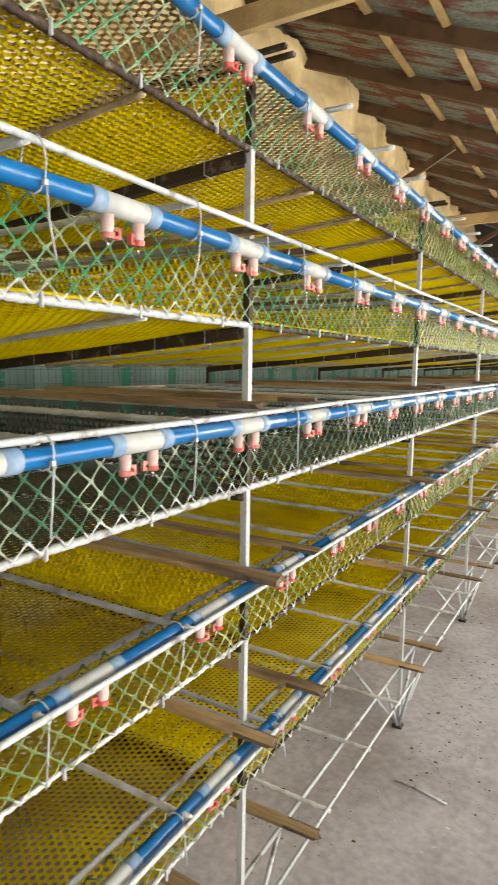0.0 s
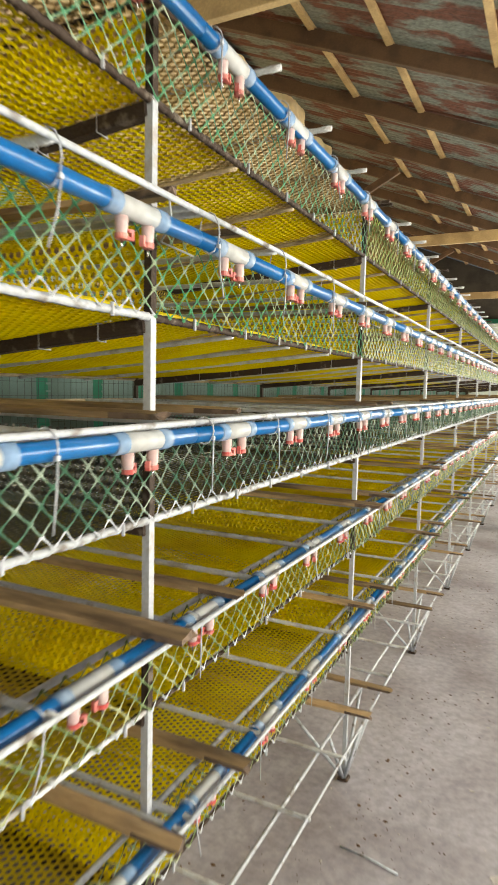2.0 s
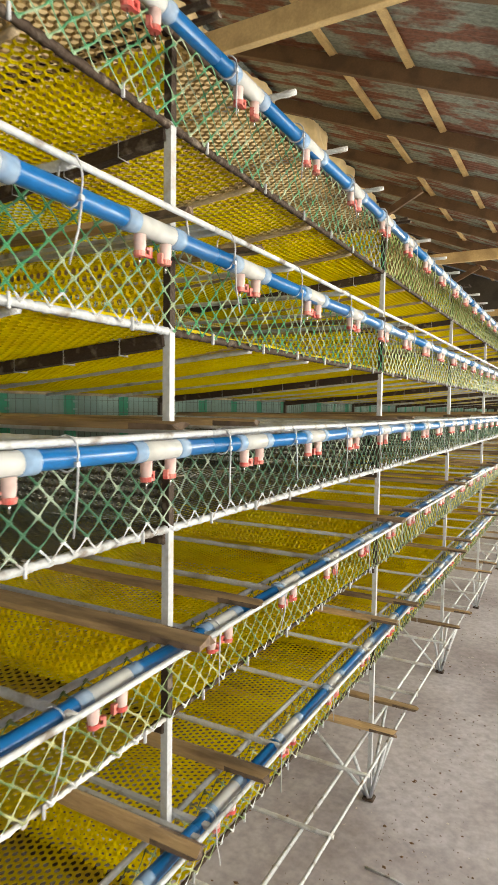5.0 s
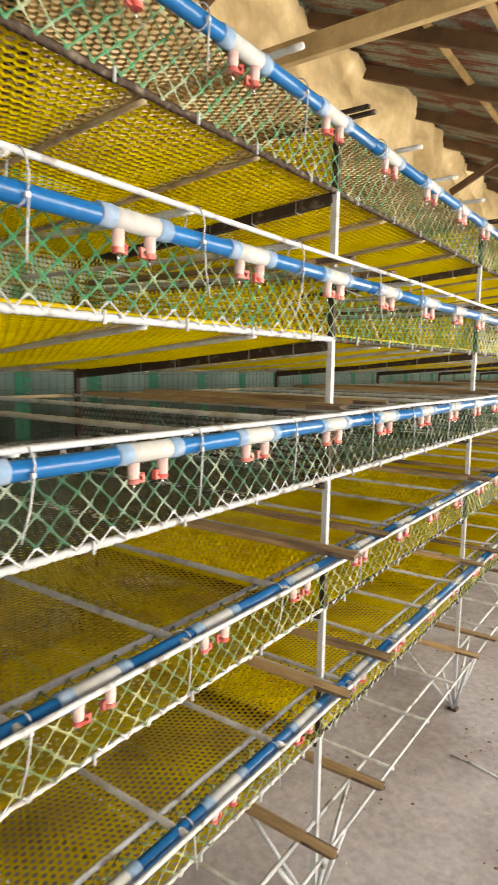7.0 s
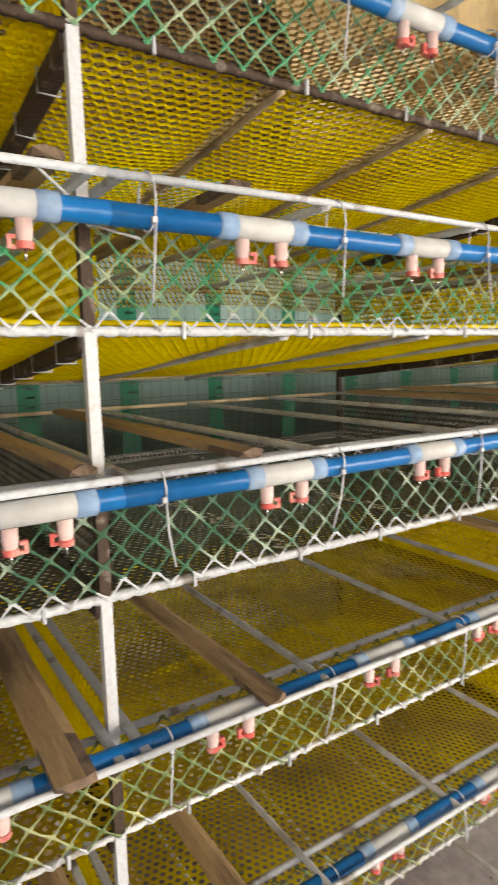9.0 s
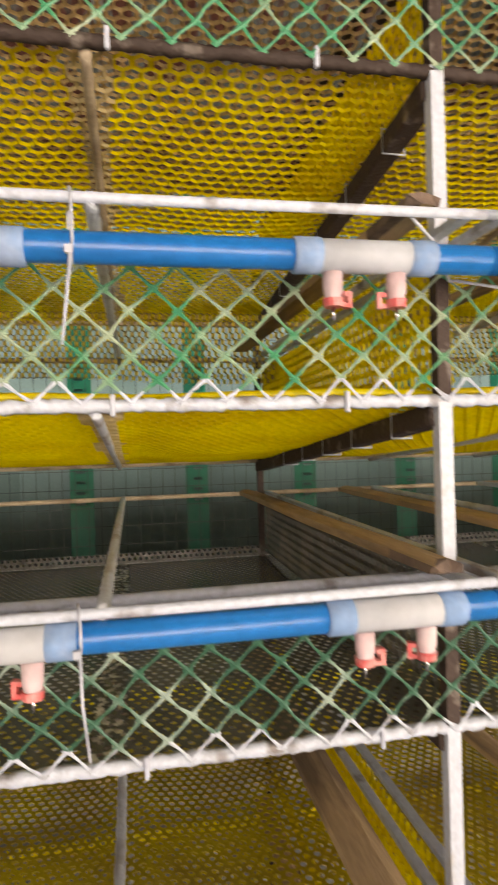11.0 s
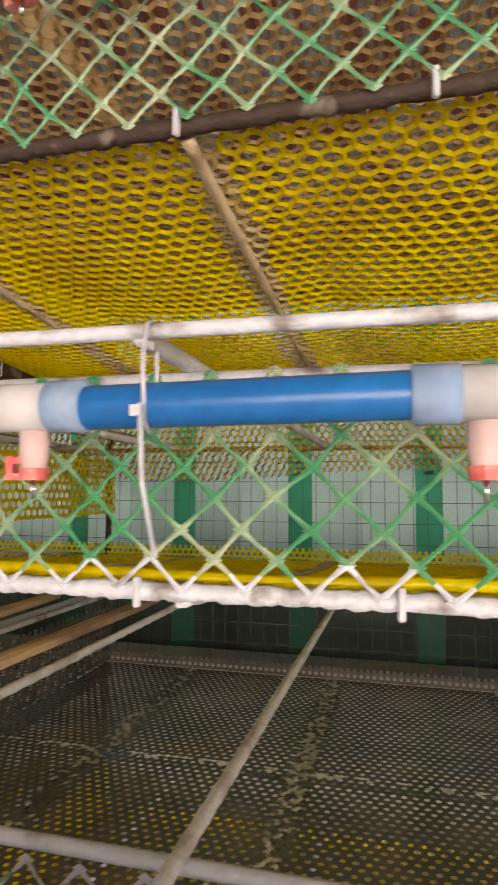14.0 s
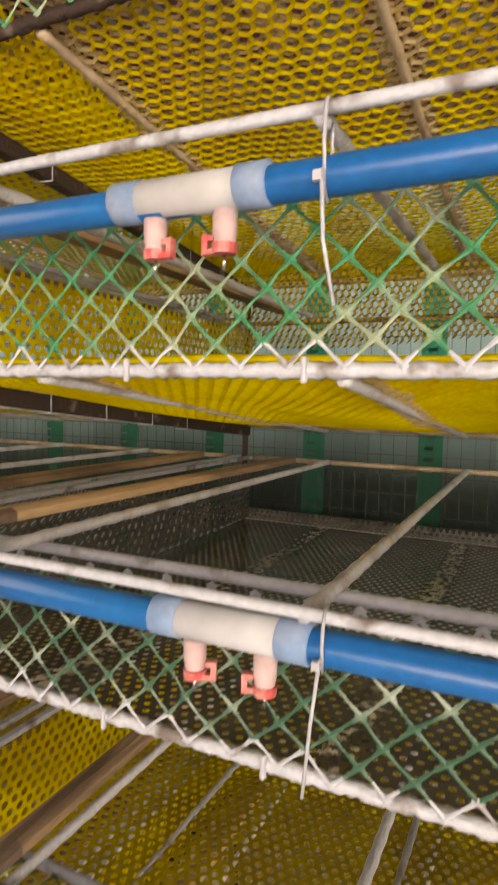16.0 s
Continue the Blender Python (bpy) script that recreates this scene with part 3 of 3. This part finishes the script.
for t, z in enumerate(TIERS):
    floor_mat = BLACKNET if t == 2 else YELLOW
    front_mat = (GREEN, GREEN, DKGREEN, OLIVE, OLIVE)[t]
    top = TOPS[t]
    drop = DROPS[t]
    tilt = -math.degrees(math.asin(drop / -BACK))
    for k in range(FIRST, LAST):
        y = k * BAY
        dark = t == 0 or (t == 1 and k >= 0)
        if t == 0:
            part("net_tail", TAIL, DUSTYNET, rack, "drooping rear edge of the net", pose(-0.03, y, z - drop))
            part("lid_net", LID if k in NEAR else LIDFAR, None, rack, "tan plastic net lid", pose(0, y, z + top + 0.004))
        if t == 1 and k in NEAR:
            part("net_lip", LIP, YELLOW, rack, "folded front edge of the yellow net", pose(-0.014, y, z + 0.009))
        for q in range(6):
            part("net_tie", NETTIE, TIE, rack, "white nylon net tie", pose(0, y + 0.1 + 0.2 * q + 0.03 * math.sin(7.3 * q + t), z, 0, 0, 20 * math.sin(q * 3 + k)))
        part("floor_net", DUSTED[k] if t < 2 and k in NEAR else FLECKNETS[k] if t == 2 and k in FLECKNETS else LOW if t > 2 and k < 0 else LOWMID if t > 2 and k == 0 else MIDDLE if t != 2 and 1 <= k < 4 else FLOORS[floor_mat, k in NEAR and (t != 2 or k < 0)], None, rack, "black plastic net floor" if t == 2 else "yellow plastic net floor", pose(0, y, z + 0.006, 0, tilt, 0))
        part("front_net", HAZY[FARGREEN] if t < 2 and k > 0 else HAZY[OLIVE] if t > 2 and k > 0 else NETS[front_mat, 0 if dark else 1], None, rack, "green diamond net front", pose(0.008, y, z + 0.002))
        part("rear_net", REARS[floor_mat], None, rack, "", pose(BACK + 0.01, y, z + 0.008 - drop))
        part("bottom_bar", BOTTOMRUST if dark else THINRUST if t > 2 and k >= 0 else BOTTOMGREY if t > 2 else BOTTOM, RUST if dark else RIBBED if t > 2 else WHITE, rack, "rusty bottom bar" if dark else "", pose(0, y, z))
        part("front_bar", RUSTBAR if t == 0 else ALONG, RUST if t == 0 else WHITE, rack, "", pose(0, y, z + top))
        part("rear_bar", REAR, GREYBAR, rack, "", pose(BACK, y, z - drop))
        part("rear_top_bar", REAR, GREYBAR, rack, "", pose(BACK, y, z + 0.165))
        if t:
            part("outer_bar", OUTER, WHITE, rack, "", pose(OUT, y, z + top + 0.012))
        if t == 2:
            part("floor_strip", LONGFLAT, CEMENTLIGHT, rack, "pale flat bar under the black net", pose(-0.5, y, z - 0.0135))
        for r in rods(k):
            part("cross_bar", CROSS, RIBBED, rack, "", pose(BACK, y + r, z + top + 0.011 + (0.008 if t == 0 else 0)))
            if t == 2:
                part("floor_strip", FLAT, CEMENTLIGHT, rack, "pale flat bar under the black net", pose(BACK, y + r - 0.006, z - 0.006))
                continue
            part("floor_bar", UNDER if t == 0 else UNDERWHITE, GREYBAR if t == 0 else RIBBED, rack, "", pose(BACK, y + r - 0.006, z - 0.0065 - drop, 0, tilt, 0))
    for y in POSTS:
        part("divider_net", DIVS[floor_mat], None, rack, "", pose(0, y + 0.012, z + 0.012))
        part("post_bar", POSTBAR, RUST, rack, "rusty flat bar under the net", pose(BACK, y, z - 0.014 - drop, 0, tilt, 0))
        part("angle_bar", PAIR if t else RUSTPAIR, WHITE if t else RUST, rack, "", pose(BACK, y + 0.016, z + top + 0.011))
        if t < 2 and y < 6:
            for q in range(5):
                part("bar_tie", BARTIE, TIE, rack, "white tie round the rusty bar", pose(-0.1 - 0.13 * q, y, z - 0.014 - drop * (0.1 + 0.13 * q) / -BACK, 0, 0, 12 * math.sin(q * 2.3 + t)))
        if t == 1 and y < 6:
            part("string", STRING, TIE, rack, "knotted white string", pose(0, y, z + top))
        part("angle_bar", PAIR if t else RUSTPAIR, WHITE if t else RUST, rack, "", pose(BACK, y - 0.018, z + top + 0.011))
# base frame and struts
BASE = 0.262
for k in range(FIRST, LAST):
    y = k * BAY
    part("base_bar", ALONG, WHITE, rack, "", pose(0, y, BASE))
    part("base_outer_bar", OUTER, WHITE, rack, "", pose(0.082, y, BASE + 0.012))
    part("base_rear_bar", REAR, WHITE, rack, "", pose(BACK, y, BASE))
    for r in RODS:
        part("base_cross_bar", CROSS, RIBBED, rack, "", pose(BACK + 0.005, y + r, BASE + 0.012))
for n, (a, b) in enumerate((((0, -0.19, BASE), (0, -0.012, 0.015)), ((0, 0.19, BASE), (0, 0.012, 0.015)), ((0.082, 0, BASE + 0.01), (0.006, 0, 0.015)), ((-0.25, -0.03, BASE), (-0.01, -0.004, 0.015)), ((0.082, -0.1, BASE + 0.01), (0.006, -0.008, 0.015)))):
    me = tube("strut", [a, b], 0.0062, 8)
    for y in POSTS:
        part("strut", me, WHITE, rack, "", pose(0, y, 0))

# ---- drinker lines ----
PIPE = tube("pipe", [(0, 0, 0), (0, 0.4, -0.002), (0, 0.8, 0.001), (0, BAY, 0)], 0.0128, 14)


def sleeve_mesh():
    return tube("sleeve", [(0, -0.012, 0), (0, -0.011, 0), (0, 0.011, 0), (0, 0.012, 0)], [0.0142, 0.0155, 0.0155, 0.0142], 14)


SLEEVES = sleeve_mesh()
TEE = tube("tee", [(0, -0.043, 0), (0, -0.042, 0), (0, 0.042, 0), (0, 0.043, 0)], [0.013, 0.0145, 0.0145, 0.013], 14)
CUP = tube("nipple", [(0, 0, -0.008), (0, 0, -0.024), (0, 0, -0.027), (0, 0, -0.036)], [0.0087, 0.0084, 0.0076, 0.007], 12)


def collar_mesh():
    bm = bmesh.new()
    bmesh.ops.create_cone(bm, cap_ends=True, segments=14, radius1=0.0082, radius2=0.009, depth=0.007)
    bmesh.ops.translate(bm, vec=(0, 0, -0.0335), verts=bm.verts)
    # a small open bracket beside the ring
    for size, at in (((0.007, 0.0042, 0.014), (0.002, 0.0145, -0.03)), ((0.0062, 0.0106, 0.0038), (0.002, 0.0109, -0.0349)), ((0.0056, 0.0066, 0.004), (0.002, 0.0117, -0.0253))):
        q = bmesh.ops.create_cube(bm, size=1)["verts"]
        bmesh.ops.scale(bm, vec=size, verts=q)
        bmesh.ops.translate(bm, vec=at, verts=q)
    me = bpy.data.meshes.new("collar")
    bm.to_mesh(me)
    bm.free()
    return me


COLLAR = collar_mesh()
PIN = tube("pin", [(0, 0, -0.036), (0, 0, -0.048)], 0.0014, 6)


def cable_tie(seed, high):
    """A nylon tie: a loop over the outer bar and round the pipe, and its loose tail."""
    rnd = random.Random(seed)
    loop = [(0.0168 * math.sin(w), 0.003 * math.sin(w), (high - 0.0165) / 2 + (high + 0.0165) / 2 * math.cos(w)) for w in [2 * math.pi * i / 12 for i in range(13)]]
    lean = rnd.choice((-0.016, -0.006, 0.003, 0.008, 0.012, -0.01))
    tail = [(0.0175, 0.002, -0.002), (0.019, lean * 0.4, -0.045), (0.019 + rnd.uniform(-0.006, 0.008), lean, rnd.uniform(-0.075, -0.1))]
    return merged("cable_tie", [tube("loop", loop, 0.0013, 5), tube("tail", tail, [0.0015, 0.0014, 0.0012], 5), box("head", 0.0155, 0.02, -0.0028, 0.0028, -0.009, -0.003)])


TIES = [[cable_tie(q, high) for q in range(6)] for high in (0.021, 0.048, 0.028, 0.017, 0.017)]
rnd = random.Random(11)
for t, z in enumerate(TIERS):
    line = thing("drinker_line", "blue plastic water pipe with milky tees and red nipples", "water pipe", "drinker lines of the cage rack")
    zp = z + LINES[t]
    xp = OUT - BEHIND[t]
    for k in range(FIRST, LAST):
        part("pipe", PIPE, BLUE, line, "", pose(xp, k * BAY, zp))
        for r in rods(k) + [0.03]:
            part("cable_tie", rnd.choice(TIES[t]), TIE, line, "white nylon cable tie", pose(xp, k * BAY + r + (0.012 if r < 0.8 else -0.012) + rnd.uniform(-0.008, 0.008), zp))
    for c in TEES:
        c += SHIFTS[t] + rnd.uniform(-0.008, 0.008)
        if not FIRST * BAY + 0.08 < c < LAST * BAY - 0.08:
            continue
        tee = part("tee", TEE, CLEAR, line, "milky plastic tee", pose(xp, c, zp))
        for e in (-0.051, 0.051):
            part("sleeve", SLEEVES, SLEEVE, tee, "bluish milky sleeve", pose(0, e, 0))
        for e, turn in ((-0.0285, 0), (0.0285, 180)):
            part("nipple", CUP, NIPPLE, tee, "pink nipple body", pose(0, e, -0.006))
            part("collar", COLLAR, RED, tee, "red nipple collar", pose(0, e, -0.006, 0, 0, turn + rnd.uniform(-25, 25)))
            part("pin", PIN, STEEL, tee, "", pose(0, e, -0.006))

# ---- loose laths on the tiers ----
def lath(length, w, h, seed):
    rnd = random.Random(seed)
    bm = bmesh.new()
    n = 10
    rings = []
    for i in range(n + 1):
        x = length * i / n
        s = 1 + 0.08 * noise.noise(Vector((x * 4, seed, 0)))
        o = 0.004 * noise.noise(Vector((x * 3, seed, 5)))
        hh = h if 0 < i < n else h * 0.8
        rings.append([bm.verts.new((x, o + sy * w / 2 * s, sz * hh / 2 + (0.2 * h if abs(sy) < 0.5 and sz > 0 else 0))) for sy, sz in ((-1, -1), (-0.3, -1), (0.4, -1), (1, -1), (1, 0.7), (0.4, 1), (-0.3, 1), (-1, 0.7))])
    for v in rings[-1]:
        v.co.x += rnd.uniform(-0.009, 0.009)
    for a, b in zip(rings, rings[1:]):
        for q in range(8):
            bm.faces.new((a[q], a[(q + 1) % 8], b[(q + 1) % 8], b[q]))
    bm.faces.new(rings[0][::-1])
    bm.faces.new(rings[-1]).material_index = 1
    for face in list(rings[-1][0].link_faces) + list(rings[-1][4].link_faces):
        face.material_index = 1
    bmesh.ops.recalc_face_normals(bm, faces=bm.faces)
    me = bpy.data.meshes.new("lath")
    bm.to_mesh(me)
    bm.free()
    me.materials.append(WOOD)
    me.materials.append(BARK)
    return me


LATHS = [lath(0.87, 0.03 + 0.004 * (q % 3), 0.012, q) for q in range(5)]
PLANKS = [lath(0.87, 0.048, 0.014, q + 20) for q in range(2)]
TIPS = [0.082, 0.075, 0.1, 0.11, 0.11]
rnd = random.Random(5)
for t, z in enumerate([z + d for z, d in zip(TIERS[1:], TOPS[1:])] + [BASE]):
    for k in range(FIRST, LAST + 1):
        for o in (-0.06, 0.175):
            ob = part("wooden_lath", PLANKS[k % 2] if t == 2 and o < 0 else LATHS[rnd.randrange(5)], WOOD, None, "",
                      pose(TIPS[t] - 0.87 + rnd.uniform(-0.012, 0.012), k * BAY + o + rnd.uniform(-0.02, 0.02), z + 0.0235, 0, 0, rnd.uniform(-1.5, 1.5)))
            tagged(ob, "weathered brown wooden lath laid across the cage bars", "lath", "laths on the cage rack")

# ---- on the floor ----
rnd = random.Random(8)
verts, faces = [], []
for i in range(5200):
    x = rnd.uniform(-0.3, 1.6) if i % 3 else rnd.gauss(0.25, 0.25)
    y = rnd.uniform(-2, 7)
    if noise.noise(Vector((x * 3.1, y * 2.4, 9))) < -0.02:
        continue
    r = min(0.007, 0.0012 + rnd.expovariate(700))
    o = len(verts)
    w = rnd.uniform(0, 6.3)
    for q in range(4):
        verts.append((x + r * math.cos(w + q * 1.57) * rnd.uniform(0.6, 1.8), y + r * math.sin(w + q * 1.57), 0.0))
    verts.append((x, y, r * 0.7))
    faces += [(o + q, o + (q + 1) % 4, o + 4) for q in range(4)]
debris = part("floor_debris", data("floor_debris", verts, faces), BROWN, None)
tagged(debris, "scattered dark crumbs of dirt on the concrete", "debris", kind="stuff")


def ragged(name, x0, x1, y0, y1):
    """A thin crust on the floor with an uneven edge."""
    n, m = 300, 10
    verts, faces = [], []
    for i in range(n + 1):
        y = y0 + (y1 - y0) * i / n
        a = x0 + 0.06 * noise.noise(Vector((y * 3, 1, 0)))
        b = x1 + 0.09 * noise.noise(Vector((y * 2.3, 7, 0))) + 0.03 * noise.noise(Vector((y * 11, 4, 0)))
        for j in range(m + 1):
            x = a + (b - a) * j / m
            h = 0.0 if j in (0, m) else 0.004 + 0.004 * noise.noise(Vector((x * 9, y * 9, 3)))
            verts.append((x, y, h + 0.0005))
    for i in range(n):
        for j in range(m):
            q = i * (m + 1) + j
            faces.append((q, q + m + 1, q + m + 2, q + 1))
    return data(name, verts, faces, True)


# dark sheet added under the cages; it darkens what shows through the nets
crust = part("manure_crust", ragged("manure_crust", -0.95, -0.42, -3.6, 12.0), DARKCRUST, None)
tagged(crust, "thin dark crust added on the floor under the cages", "manure", kind="stuff")
verts, faces = [], []
for i in range(900):
    x, y = rnd.uniform(-0.1, 1.5), rnd.uniform(-1.5, 6)
    if noise.noise(Vector((x * 2.2, y * 2.2, 5))) < 0.02:
        continue
    r = min(0.009, 0.0015 + rnd.expovariate(500))
    o, w = len(verts), rnd.uniform(0, 6.3)
    for q in range(5):
        d = r * rnd.uniform(0.5, 1.4)
        verts.append((x + d * math.cos(w + q * 1.257), y + d * math.sin(w + q * 1.257), 0.0))
    verts.append((x, y, r * 0.35))
    faces += [(o + q, o + (q + 1) % 5, o + 5) for q in range(5)]
chips = part("lime_chips", data("lime_chips", verts, faces), CEMENTLIGHT, None)
tagged(chips, "small pale chips of lime scattered on the concrete", "chips", kind="stuff")
stick = part("wire_offcut", tube("wire_offcut", [(0.092, 0.878, 0.004), (0.18, 0.872, 0.0045), (0.273, 0.852, 0.004)], 0.0035, 8), WHITE, None)
tagged(stick, "white painted wire offcut lying on the floor", "wire")


def blot(name, x, y, r, seed):
    """A thin splash of dried lime with a ragged outline."""
    n = 40
    ring = []
    for i in range(n):
        w = 2 * math.pi * i / n
        d = r * (0.6 + 0.8 * abs(noise.noise(Vector((math.cos(w) * 2.2, math.sin(w) * 2.2, seed)))))
        ring.append((x + d * math.cos(w), y + 0.7 * d * math.sin(w), 0.0012))
    verts = ring + [(a * 1.0, b, 0.0) for a, b, c in ring]
    faces = [tuple(range(n))] + [(i, n + i, n + (i + 1) % n, (i + 1) % n) for i in range(n)]
    return data(name, verts, faces)


for q, (x, y, r) in enumerate(((0.55, 0.97, 0.05), (0.62, 0.93, 0.025), (0.68, 1.05, 0.04), (0.42, 1.35, 0.012), (0.3, 0.75, 0.01), (0.9, 1.9, 0.03))):
    ob = part("lime_splash", blot("lime_splash", x, y, r, q * 3.7), CEMENTLIGHT, None)
    tagged(ob, "thin pale splash of dried lime on the floor", "splash", "splashes on the floor")


def basin(name, r, h):
    """An open bowl with a rolled rim and thickness."""
    prof = [(0.0, 0.004), (r * 0.72, 0.004), (r * 0.95, h * 0.95), (r * 1.06, h), (r * 1.06, h + 0.006), (r * 0.93, h), (r * 0.7, 0.012), (0.0, 0.012)]
    n, verts, faces = 28, [], []
    for a, b in prof:
        for i in range(n):
            w = 2 * math.pi * i / n
            verts.append((a * math.cos(w), a * math.sin(w), b - 0.004))
    for j in range(len(prof) - 1):
        for i in range(n):
            k = (i + 1) % n
            faces.append((j * n + i, j * n + k, (j + 1) * n + k, (j + 1) * n + i))
    return data(name, verts, faces, True)


BASIN = basin("basin", 0.17, 0.16)
for x, y in ((0.34, 5.9), (0.36, 7.9)):
    ob = part("basin", BASIN, SLEEVEGREY, None, "", pose(x, y, 0))
    tagged(ob, "pale grey plastic basin standing beside the rack", "basin", "basins beside the rack")
